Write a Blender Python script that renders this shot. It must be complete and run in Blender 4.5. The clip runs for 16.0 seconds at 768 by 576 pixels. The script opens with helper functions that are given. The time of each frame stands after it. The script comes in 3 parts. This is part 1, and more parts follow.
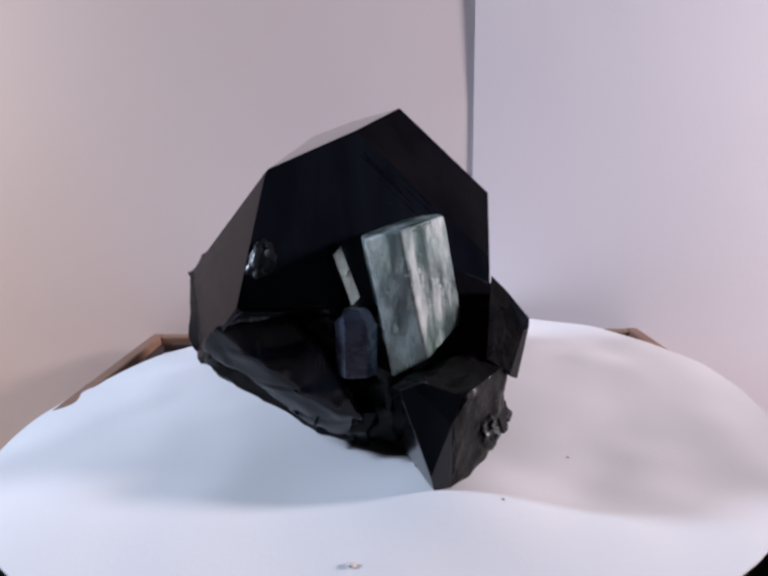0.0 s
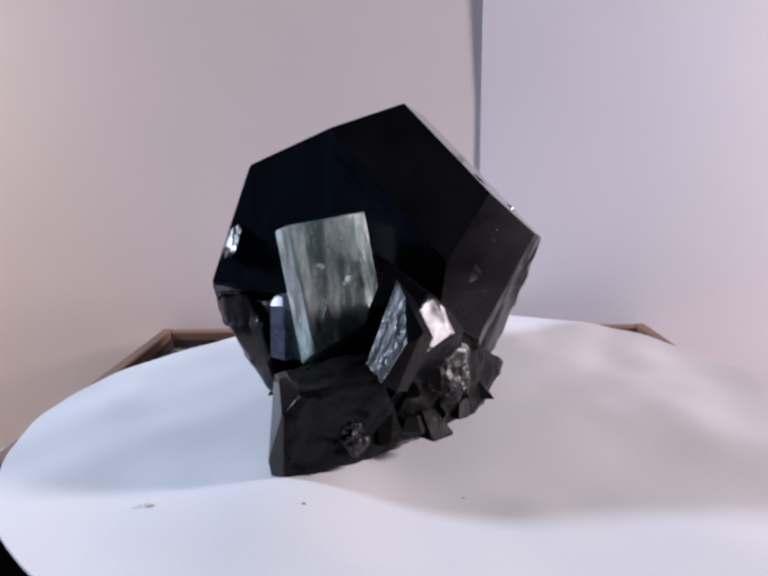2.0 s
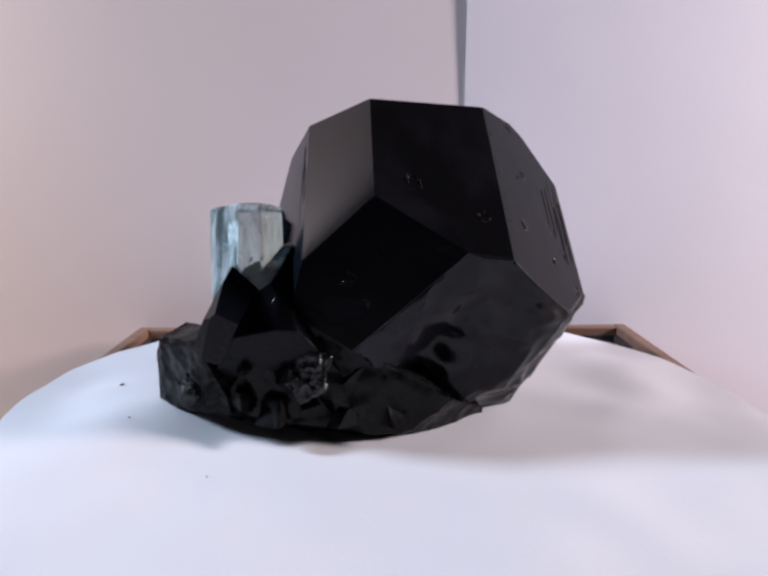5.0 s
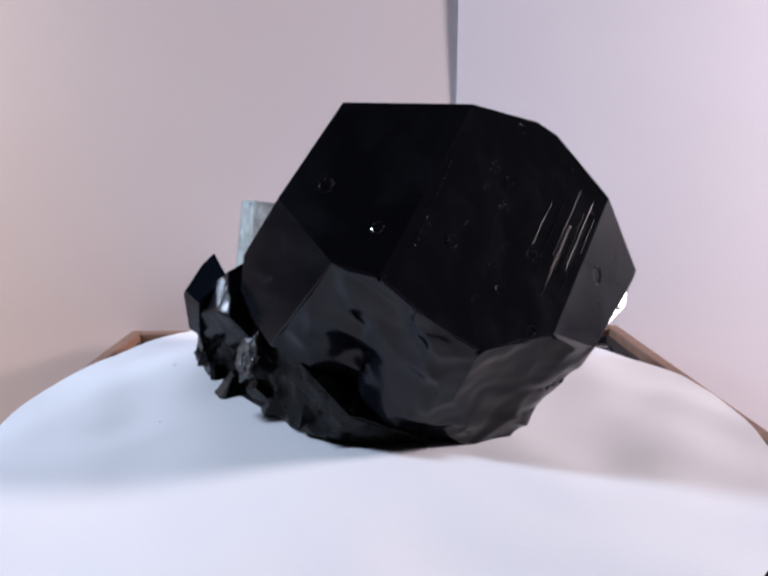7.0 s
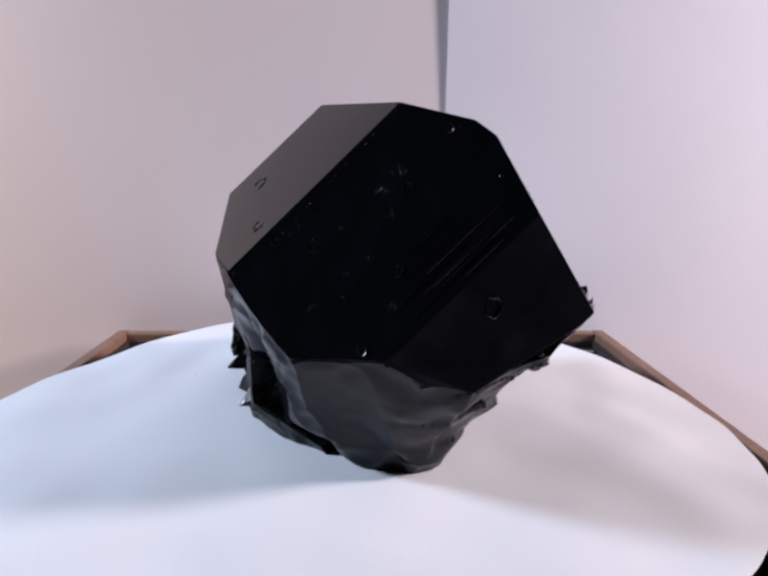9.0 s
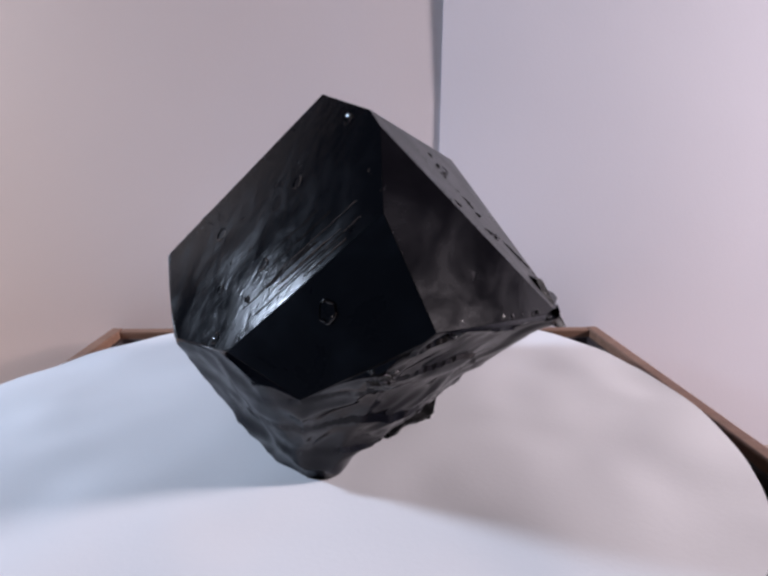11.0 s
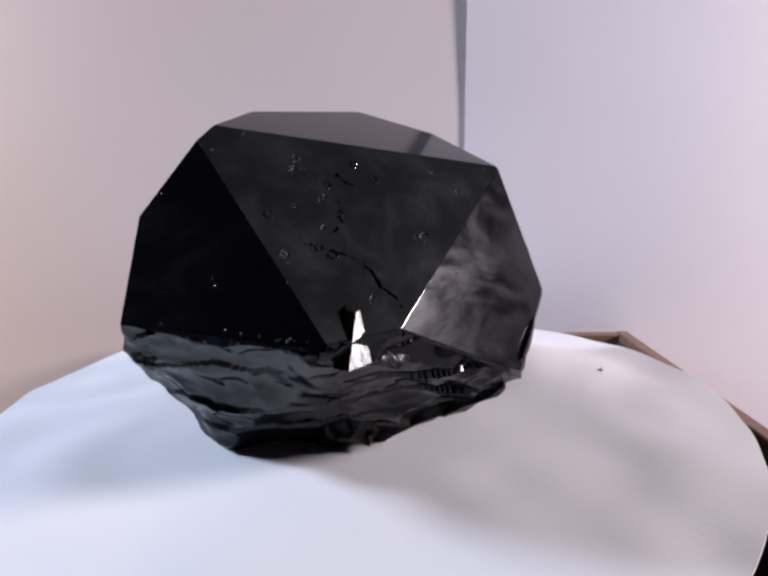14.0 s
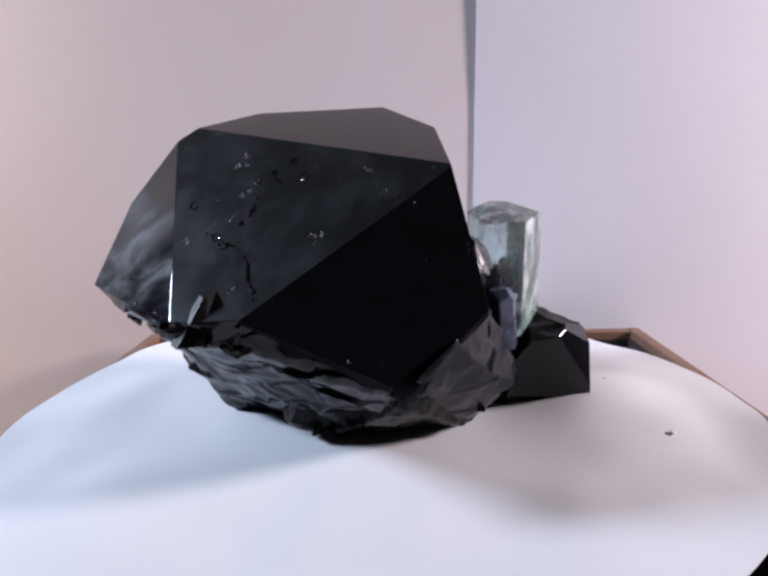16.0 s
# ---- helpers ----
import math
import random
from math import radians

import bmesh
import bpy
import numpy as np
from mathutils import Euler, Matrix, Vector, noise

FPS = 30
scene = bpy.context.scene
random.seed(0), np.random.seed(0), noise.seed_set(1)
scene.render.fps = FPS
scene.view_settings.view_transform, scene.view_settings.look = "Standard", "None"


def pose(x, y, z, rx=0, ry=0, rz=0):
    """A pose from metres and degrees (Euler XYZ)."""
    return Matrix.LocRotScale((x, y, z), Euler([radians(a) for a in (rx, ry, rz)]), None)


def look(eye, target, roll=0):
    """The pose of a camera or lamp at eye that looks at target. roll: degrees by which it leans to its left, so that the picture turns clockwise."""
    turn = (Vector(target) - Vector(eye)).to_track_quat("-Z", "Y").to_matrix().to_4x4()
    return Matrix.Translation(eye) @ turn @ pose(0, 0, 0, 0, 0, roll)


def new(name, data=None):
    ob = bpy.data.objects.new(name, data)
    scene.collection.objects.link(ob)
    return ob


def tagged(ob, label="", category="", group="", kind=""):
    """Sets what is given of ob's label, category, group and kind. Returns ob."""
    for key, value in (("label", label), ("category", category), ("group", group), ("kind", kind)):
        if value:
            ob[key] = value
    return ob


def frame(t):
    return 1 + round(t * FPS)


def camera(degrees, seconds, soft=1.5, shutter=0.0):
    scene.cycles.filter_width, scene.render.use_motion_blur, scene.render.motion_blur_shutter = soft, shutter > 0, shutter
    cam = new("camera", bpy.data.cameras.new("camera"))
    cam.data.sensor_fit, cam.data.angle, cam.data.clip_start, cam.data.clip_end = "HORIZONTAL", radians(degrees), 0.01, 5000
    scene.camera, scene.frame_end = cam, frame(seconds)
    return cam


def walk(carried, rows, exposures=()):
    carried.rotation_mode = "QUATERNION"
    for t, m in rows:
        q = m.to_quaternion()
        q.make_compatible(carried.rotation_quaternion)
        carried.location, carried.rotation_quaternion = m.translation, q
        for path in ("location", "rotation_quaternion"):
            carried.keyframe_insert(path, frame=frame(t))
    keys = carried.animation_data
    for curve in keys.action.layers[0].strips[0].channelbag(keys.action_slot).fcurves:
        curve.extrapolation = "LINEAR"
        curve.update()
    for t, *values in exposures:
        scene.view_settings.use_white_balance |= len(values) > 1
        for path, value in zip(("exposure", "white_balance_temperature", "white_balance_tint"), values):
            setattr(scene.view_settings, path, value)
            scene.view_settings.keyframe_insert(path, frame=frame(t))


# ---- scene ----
MM = 0.001
cam = camera(63.9, 16.0, soft=2.9)
# seconds, eye (mm), heading to the left, tilt down, lean (degrees)
EYES = [
    (0, 0.05, -140.01, 58.33, -0.47, 12.00, -0.92),
    (0.5, -0.04, -140.23, 57.99, -0.30, 12.15, -0.87),
    (1, -0.21, -140.04, 57.78, -0.28, 12.72, -0.67),
    (1.5, 0.15, -140.51, 57.83, 0.19, 12.62, -0.92),
    (2, 0.08, -141.22, 58.28, 0.26, 12.33, -1.06),
    (2.5, -0.21, -140.65, 58.31, 0.23, 12.42, -0.92),
    (3, 0.22, -141.29, 57.74, 0.05, 12.35, -0.67),
    (3.5, -1.24, -140.59, 57.10, -0.78, 12.32, -0.39),
    (4, -1.74, -141.06, 56.95, -1.26, 12.29, -0.22),
    (6.5, -0.15, -137.76, 58.49, -2.20, 12.36, -0.48),
    (7, -0.02, -139.47, 58.16, -2.19, 12.30, -0.41),
    (7.5, 1.73, -138.95, 57.04, -2.01, 12.05, -0.09),
    (8, 2.11, -140.16, 57.43, -2.40, 12.18, 0.09),
    (8.5, 1.62, -140.82, 58.39, -2.74, 12.42, 0.11),
    (9, 1.83, -140.34, 57.56, -2.86, 11.87, 0.44),
    (11.5, 0.29, -140.09, 56.80, -3.75, 12.02, 0.42),
    (12, 1.81, -140.28, 57.07, -3.25, 12.22, 0.18),
    (12.5, 0.38, -139.46, 57.59, -3.13, 12.64, 0.32),
    (13, 0.42, -139.66, 57.60, -2.49, 12.65, -0.46),
    (13.5, 0.25, -140.55, 57.84, -2.06, 12.33, -0.44),
    (14, 0.04, -140.30, 57.43, -1.30, 11.51, -0.62),
    (14.5, 0.08, -140.55, 56.87, -0.25, 11.32, -0.90),
    (15, -1.19, -138.62, 57.42, -0.58, 12.02, -0.55),
    (15.5, -1.79, -138.08, 58.52, -0.92, 12.23, -0.45),
    (16, -0.81, -138.83, 57.68, -0.68, 11.95, -0.86),
]


def eye_pose(x, y, z, yaw, tilt, lean):
    return pose(x * MM, y * MM, z * MM, 0, 0, yaw) @ pose(0, 0, 0, 90 - tilt) @ pose(0, 0, 0, 0, 0, lean)


walk(cam, [(r[0], eye_pose(*r[1:])) for r in EYES], exposures=((0, -0.10), (3.0, -0.11), (6.5, 0.06), (9.0, 0.02), (10.4, -0.1), (11.5, -0.25), (12.0, -0.10), (12.5, -0.07), (13.5, 0.0), (16.0, 0.04)))

# ---- light: a dim room, a cool lamp on one side and a warm lamp on the other ----
world = bpy.data.worlds.new("room_light")
scene.world = world
world.use_nodes = True
world.node_tree.nodes["Background"].inputs[0].default_value = (0.80, 0.76, 1.0, 1)
world.node_tree.nodes["Background"].inputs[1].default_value = 0.16


def lamp(name, eye, target, size, watts, colour):
    data = bpy.data.lights.new(name, "AREA")
    data.shape, data.size, data.energy, data.color = "DISK", size, watts, colour
    ob = new(name, data)
    ob.matrix_basis = look(eye, target)
    data.spread = radians(115)
    return ob


lamp("lamp_cool", (-0.404, 0.033, 0.207), (0.10, 0.0, -0.05), 0.065, 1.06, (0.66, 0.78, 1.0))
lamp("lamp_warm", (0.600, -0.072, 0.235), (-0.20, 0.05, 0.0), 0.100, 2.45, (0.98, 0.86, 0.92))


# ---- materials ----
def nodes_of(m):
    m.use_nodes = True
    return m.node_tree.nodes, m.node_tree.links, m.node_tree.nodes["Principled BSDF"]


def noise_tex(nodes, links, scale, detail=4, rough=0.55, stretch=None, coord="Object", distort=0.0):
    tc, tex = nodes.new("ShaderNodeTexCoord"), nodes.new("ShaderNodeTexNoise")
    tex.inputs["Scale"].default_value, tex.inputs["Detail"].default_value, tex.inputs["Roughness"].default_value = scale, detail, rough
    tex.inputs["Distortion"].default_value = distort
    if stretch:
        mp = nodes.new("ShaderNodeMapping")
        mp.inputs["Scale"].default_value = stretch[:3]
        mp.inputs["Rotation"].default_value = [radians(a) for a in stretch[3:]] if len(stretch) > 3 else (0, 0, 0)
        links.new(tc.outputs[coord], mp.inputs[0])
        links.new(mp.outputs[0], tex.inputs["Vector"])
    else:
        links.new(tc.outputs[coord], tex.inputs["Vector"])
    return tex


def ramp(nodes, links, src, lo, hi, a, b):
    r = nodes.new("ShaderNodeMapRange")
    r.inputs["From Min"].default_value, r.inputs["From Max"].default_value = lo, hi
    r.inputs["To Min"].default_value, r.inputs["To Max"].default_value = a, b
    links.new(src, r.inputs["Value"])
    return r.outputs["Result"]


def blend(nodes, links, fac, c1, c2):
    m = nodes.new("ShaderNodeMix")
    m.data_type = "RGBA"
    m.inputs[6].default_value, m.inputs[7].default_value = (*c1, 1), (*c2, 1)
    links.new(fac, m.inputs[0])
    return m.outputs[2]


def bump(nodes, links, bsdf, height, dist, strength=1.0, after=None):
    b = nodes.new("ShaderNodeBump")
    b.inputs["Strength"].default_value, b.inputs["Distance"].default_value = strength, dist
    links.new(height, b.inputs["Height"])
    if after:
        links.new(after, b.inputs["Normal"])
    links.new(b.outputs[0], bsdf.inputs["Normal"])
    return b.outputs[0]


def paper(name, c1, c2, wrinkle, warm_light=None):
    """The last value is warm light painted into a sheet: its colour, and between which x (m) it sets in."""
    m = bpy.data.materials.new(name)
    nodes, links, bsdf = nodes_of(m)
    big, fine = noise_tex(nodes, links, 9, 3), noise_tex(nodes, links, 900, 3)
    tone = blend(nodes, links, ramp(nodes, links, big.outputs[0], 0.3, 0.7, 0, 1), c1, c2)
    if warm_light:
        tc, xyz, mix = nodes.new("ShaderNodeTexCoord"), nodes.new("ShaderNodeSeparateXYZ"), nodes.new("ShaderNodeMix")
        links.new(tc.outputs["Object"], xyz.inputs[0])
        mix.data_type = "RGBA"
        mix.inputs[7].default_value = (*warm_light[0], 1)
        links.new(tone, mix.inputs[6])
        links.new(ramp(nodes, links, xyz.outputs[0], warm_light[1], warm_light[2], 0, 1), mix.inputs[0])
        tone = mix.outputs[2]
    links.new(tone, bsdf.inputs["Base Color"])
    bsdf.inputs["Roughness"].default_value = 0.85
    bsdf.inputs["Specular IOR Level"].default_value = 0.2
    n = bump(nodes, links, bsdf, big.outputs[0], wrinkle)
    bump(nodes, links, bsdf, fine.outputs[0], 0.00006, 0.6, n)
    return m


def quartz(name, colour, lo, hi, scale, relief, pits=0.0, streak=None, cracks=0.0):
    """Smoky quartz: nearly black glass with etched, hazy patches and small growth pits."""
    m = bpy.data.materials.new(name)
    nodes, links, bsdf = nodes_of(m)
    haze = noise_tex(nodes, links, scale, 5, 0.6, streak, distort=0.4)
    fine = noise_tex(nodes, links, 700, 4, 0.6, streak)
    links.new(blend(nodes, links, ramp(nodes, links, haze.outputs[0], 0.45, 0.75, 0, 1), colour, tuple(2.2 * c for c in colour)), bsdf.inputs["Base Color"])
    links.new(ramp(nodes, links, haze.outputs[0], 0.35, 0.72, lo, hi), bsdf.inputs["Roughness"])
    bsdf.inputs["IOR"].default_value = 1.50
    n = bump(nodes, links, bsdf, fine.outputs[0], relief)
    if pits:
        tc, v = nodes.new("ShaderNodeTexCoord"), nodes.new("ShaderNodeTexVoronoi")
        v.inputs["Scale"].default_value = 150
        warp = nodes.new("ShaderNodeMix")
        warp.data_type = "VECTOR"
        warp.inputs[0].default_value = 0.006
        links.new(tc.outputs["Object"], warp.inputs[4])
        links.new(noise_tex(nodes, links, 500, 3).outputs["Color"], warp.inputs[5])
        links.new(warp.outputs[1], v.inputs["Vector"])
        n = bump(nodes, links, bsdf, ramp(nodes, links, v.outputs["Distance"], 0.06, 0.14, 0, 1), pits, 1.0, n)
        if cracks:
            c = nodes.new("ShaderNodeTexVoronoi")
            c.feature = "DISTANCE_TO_EDGE"
            c.inputs["Scale"].default_value = 55
            links.new(warp.outputs[1], c.inputs["Vector"])
            gap = ramp(nodes, links, noise_tex(nodes, links, 70, 3).outputs[0], 0.48, 0.58, 0.0, 0.045)
            lower = nodes.new("ShaderNodeMath")
            lower.operation = "LESS_THAN"
            links.new(c.outputs["Distance"], lower.inputs[0])
            links.new(gap, lower.inputs[1])
            bump(nodes, links, bsdf, ramp(nodes, links, lower.outputs[0], 0, 1, 1, 0), cracks, 1.0, n)
    return m


paper_disc_mat = paper("white_paper", (0.74, 0.74, 0.755), (0.70, 0.70, 0.72), 0.0012)
# warm light on the outer end is painted into this sheet's colour
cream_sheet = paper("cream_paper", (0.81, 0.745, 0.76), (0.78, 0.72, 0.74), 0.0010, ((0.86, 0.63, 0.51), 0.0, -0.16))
white_sheet = paper("bluish_white_paper", (0.78, 0.79, 0.87), (0.76, 0.77, 0.85), 0.0010)
polished = quartz("smoky_quartz_polished", (0.004, 0.004, 0.005), 0.03, 0.09, 70, 0.000012, 0.0, (1, 1, 0.14, 20, 0, 0))
sparkle = quartz("smoky_quartz_frosted", (0.012, 0.012, 0.014), 0.18, 0.45, 260, 0.00025, 0.0, (1, 1, 0.4))
grey_quartz = quartz("grey_quartz", (0.04, 0.048, 0.075), 0.15, 0.40, 220, 0.00012)
hazy = quartz("smoky_quartz_hazy", (0.005, 0.007, 0.012), 0.07, 0.20, 90, 0.000010, 0.0, (1, 1, 0.2, 0, 35, 0))
hazy.node_tree.nodes["Principled BSDF"].inputs["Specular IOR Level"].default_value = 0.15
matte = quartz("smoky_quartz_matte", (0.009, 0.011, 0.012), 0.34, 0.46, 120, 0.00003, 0.0004, None, 0.0010)
etched = quartz("smoky_quartz_etched", (0.004, 0.004, 0.006), 0.07, 0.34, 90, 0.00002, 0.00012, (1, 0.35, 1, 0, 40, 0))
broken = quartz("smoky_quartz_broken", (0.005, 0.0049, 0.0049), 0.18, 0.45, 160, 0.00012, 0.0)
smooth = quartz("smoky_quartz_fracture", (0.0045, 0.005, 0.008), 0.07, 0.30, 110, 0.00003, 0.0, (1, 1, 0.22, 30, 10, 0))
satin = quartz("smoky_quartz_satin", (0.006, 0.008, 0.012), 0.26, 0.40, 90, 0.00003, 0.0)
granular = quartz("smoky_quartz_granular", (0.010, 0.010, 0.011), 0.08, 0.30, 500, 0.00045, 0.0)
striated = quartz("smoky_quartz_striated", (0.004, 0.005, 0.007), 0.07, 0.24, 160, 0.00005, 0.00060, (1, 1, 0.10, 25, 0, 0))


def dim_gloss(m, share):
    """Dims the reflections of a face: mixes an even share of near-black into its material."""
    nodes, links, bsdf = nodes_of(m)
    mix, near_black = nodes.new("ShaderNodeMixShader"), nodes.new("ShaderNodeBsdfDiffuse")
    near_black.inputs["Color"].default_value = (0.004, 0.004, 0.005, 1)
    mix.inputs[0].default_value = share
    links.new(bsdf.outputs[0], mix.inputs[1])
    links.new(near_black.outputs[0], mix.inputs[2])
    links.new(mix.outputs[0], nodes["Material Output"].inputs["Surface"])


for m, share in ((smooth, 0.25), (broken, 0.30), (striated, 0.62), (hazy, 0.35), (etched, 0.50), (satin, 0.45)):
    m.node_tree.nodes["Principled BSDF"].inputs["Specular IOR Level"].default_value = 0.22
    dim_gloss(m, share)
smooth.node_tree.nodes["Principled BSDF"].inputs["Specular IOR Level"].default_value = 0.33


def beryl():
    m = bpy.data.materials.new("pale_blue_beryl")
    nodes, links, bsdf = nodes_of(m)
    veil = noise_tex(nodes, links, 230, 6, 0.65, (1, 1, 0.30))
    tc, xyz = nodes.new("ShaderNodeTexCoord"), nodes.new("ShaderNodeSeparateXYZ")
    links.new(tc.outputs["Object"], xyz.inputs[0])
    zone = nodes.new("ShaderNodeMix")
    zone.data_type = "RGBA"
    zone.inputs[6].default_value = (0.50, 0.78, 0.66, 1)
    links.new(ramp(nodes, links, xyz.outputs[2], 0.018, 0.032, 0, 1), zone.inputs[0])
    links.new(blend(nodes, links, ramp(nodes, links, veil.outputs[0], 0.4, 0.65, 0, 1), (0.68, 0.94, 0.93), (0.94, 0.99, 0.99)), zone.inputs[7])
    links.new(zone.outputs[2], bsdf.inputs["Base Color"])
    links.new(ramp(nodes, links, veil.outputs[0], 0.4, 0.7, 0.02, 0.22), bsdf.inputs["Roughness"])
    links.new(ramp(nodes, links, veil.outputs[0], 0.43, 0.66, 0.93, 0.48), bsdf.inputs["Transmission Weight"])
    bsdf.inputs["IOR"].default_value = 1.57
    fine = noise_tex(nodes, links, 300, 3, 0.5, (1, 1, 0.12))
    bump(nodes, links, bsdf, fine.outputs[0], 0.00004)
    return m


beryl_mat = beryl()


def wood(name, c1, c2):
    m = bpy.data.materials.new(name)
    nodes, links, bsdf = nodes_of(m)
    grain = noise_tex(nodes, links, 30, 6, 0.6, (1, 14, 14))
    links.new(blend(nodes, links, ramp(nodes, links, grain.outputs[0], 0.3, 0.7, 0, 1), c1, c2), bsdf.inputs["Base Color"])
    bsdf.inputs["Roughness"].default_value = 0.5
    bump(nodes, links, bsdf, grain.outputs[0], 0.0002)
    return m


box_wood = wood("brown_stained_wood", (0.16, 0.085, 0.055), (0.25, 0.14, 0.095))
box_inside = wood("dark_box_inside", (0.030, 0.022, 0.022), (0.055, 0.040, 0.040))
table_wood = wood("table_top", (0.42, 0.34, 0.30), (0.5, 0.42, 0.37))


def plain(name, colour, rough, metal=0.0):
    m = bpy.data.materials.new(name)
    nodes, links, bsdf = nodes_of(m)
    t = noise_tex(nodes, links, 25, 4)
    links.new(blend(nodes, links, t.outputs[0], colour, tuple(0.75 * c for c in colour)), bsdf.inputs["Base Color"])
    bsdf.inputs["Roughness"].default_value, bsdf.inputs["Metallic"].default_value = rough, metal
    return m


steel = plain("grey_metal", (0.40, 0.42, 0.40), 0.35, 1.0)
black_plastic = plain("black_plastic", (0.02, 0.02, 0.022), 0.4)
room_wall = plain("dim_room_wall", (0.04, 0.037, 0.037), 0.9)
veil_mat = plain("white_inclusion", (0.85, 0.88, 0.86), 0.4)
crumb_mat = plain("crumb", (0.75, 0.72, 0.66), 0.8)
dark_crumb_mat = plain("dark_crumb", (0.06, 0.05, 0.05), 0.6)


# ---- mesh helpers ----
def mesh_of(name, bm, *mats):
    me = bpy.data.meshes.new(name)
    bm.normal_update()
    for e in bm.edges:
        if len(e.link_faces) == 2 and e.calc_face_angle() > 0.5:
            e.smooth = False
    bm.to_mesh(me)
    bm.free()
    for m in mats:
        me.materials.append(m)
    return me


def part(name, bm, mats, parent, label=""):
    ob = new(name, mesh_of(name, bm, *(mats if isinstance(mats, tuple) else (mats,))))
    ob.parent = parent
    if label:
        ob["label"] = label
    return ob


def block(bm, x0, x1, y0, y1, z0, z1, bev=0.0):
    r = bmesh.ops.create_cube(bm, size=1)
    for v in r["verts"]:
        v.co = Vector(((x0 + x1) / 2 + v.co.x * (x1 - x0), (y0 + y1) / 2 + v.co.y * (y1 - y0), (z0 + z1) / 2 + v.co.z * (z1 - z0)))
    if bev:
        bmesh.ops.bevel(bm, geom=list({e for v in r["verts"] for e in v.link_edges}), offset=bev, segments=2, affect="EDGES", profile=0.5)
    return bm


def facing(az, el):
    return Vector((math.cos(radians(el)) * math.cos(radians(az)), math.cos(radians(el)) * math.sin(radians(az)), math.sin(radians(el))))


def cut_crystal(centre, faces, size=0.2):
    """A crystal cut from a block: each face by the way it looks (azimuth, elevation) and its distance from the centre in mm."""
    bm = bmesh.new()
    bmesh.ops.create_cube(bm, size=size)
    c = Vector(centre) * MM
    bmesh.ops.translate(bm, verts=bm.verts, vec=c)
    for az, el, d, *kind in faces:
        n = facing(az, el)
        r = bmesh.ops.bisect_plane(bm, geom=bm.verts[:] + bm.edges[:] + bm.faces[:], dist=1e-7, plane_co=c + n * d * MM, plane_no=n, clear_outer=True)
        edges = [e for e in r["geom_cut"] if isinstance(e, bmesh.types.BMEdge)]
        if len(edges) > 2:
            before = set(bm.faces)
            bmesh.ops.contextual_create(bm, geom=edges)
            for f in set(bm.faces) - before:
                f.material_index = kind[0] if kind else 0
    bmesh.ops.remove_doubles(bm, verts=bm.verts, dist=1e-5)
    bmesh.ops.recalc_face_normals(bm, faces=bm.faces)
    return bm


def wear(bm, width):
    """Slightly rounded, worn edges."""
    bmesh.ops.bevel(bm, geom=[e for e in bm.edges if any(f.material_index not in (2, 3) for f in e.link_faces)], offset=width, segments=2, affect="EDGES", profile=0.6, clamp_overlap=True)
    return bm


def roughen(bm, size, height, grain, which=None, seed=0.0, steps=0.0, dents=(), soft=()):
    """Breaks the faces of the given kinds into a fine net and gives them an uneven, stepped fracture surface."""
    want = lambda f: which is None or f.material_index in which
    bmesh.ops.triangulate(bm, faces=[f for f in bm.faces if want(f)])
    for _ in range(7):
        long = [e for e in bm.edges if e.calc_length() > size and e.link_faces and all(want(f) for f in e.link_faces)]
        if not long:
            break
        bmesh.ops.subdivide_edges(bm, edges=long, cuts=1)
        bmesh.ops.triangulate(bm, faces=[f for f in bm.faces if len(f.verts) > 3 and want(f)])
    bm.normal_update()
    shift = {}
    for v in bm.verts:
        if v.link_faces and all(want(f) for f in v.link_faces):
            p = v.co / grain + Vector((seed, seed * 0.7, seed * 1.3))
            h = noise.noise(p) * 0.7 + noise.noise(p * 2.7) * 0.35 + noise.noise(p * 6.1) * 0.15
            if steps:
                h = h * 0.5 + round(h / steps) * steps * 0.5
            if soft and all(f.material_index in soft for f in v.link_faces):
                q = Vector((v.co.x, v.co.y, v.co.z * 0.7)) / 0.0150 + 0.30 * noise.noise_vector(p * 1.5) + Vector((seed, 0, 0))
                h = 1.3 * noise.voronoi(q)[0][0] ** 2 + 0.25 * noise.noise(p * 0.5) + 0.03 * noise.noise(p * 2.2) + 0.03 * math.sin(q.length * 20 + 2.5 * noise.noise(p))
                k = v.co.z / 0.0075 + 1.1 * noise.noise(p * 0.35)
                h += (0.12 + 0.22 * noise.noise(p * 0.6) ** 2 * 4) * min(1.0, max(0.0, 0.4 - v.co.x * 80)) * (k - math.floor(k))
            else:
                h = 0.55 * h + 0.8 * noise.voronoi(p * 1.5 + 0.3 * noise.noise_vector(p * 2))[0][0] ** 2 - 0.1
            d = (h - 0.15) * height
            for (x, y, z), r, deep in dents:
                d -= deep * MM * math.exp(-((v.co - Vector((x, y, z)) * MM).length / (r * MM)) ** 2)
            shift[v] = v.normal * d
    for v, d in shift.items():
        v.co += d
    for f in bm.faces:
        f.smooth = want(f)
    return bm


# ---- the room ----
def structure(name, bm, m):
    return tagged(new(name, mesh_of(name, bm, m)), kind="structure")


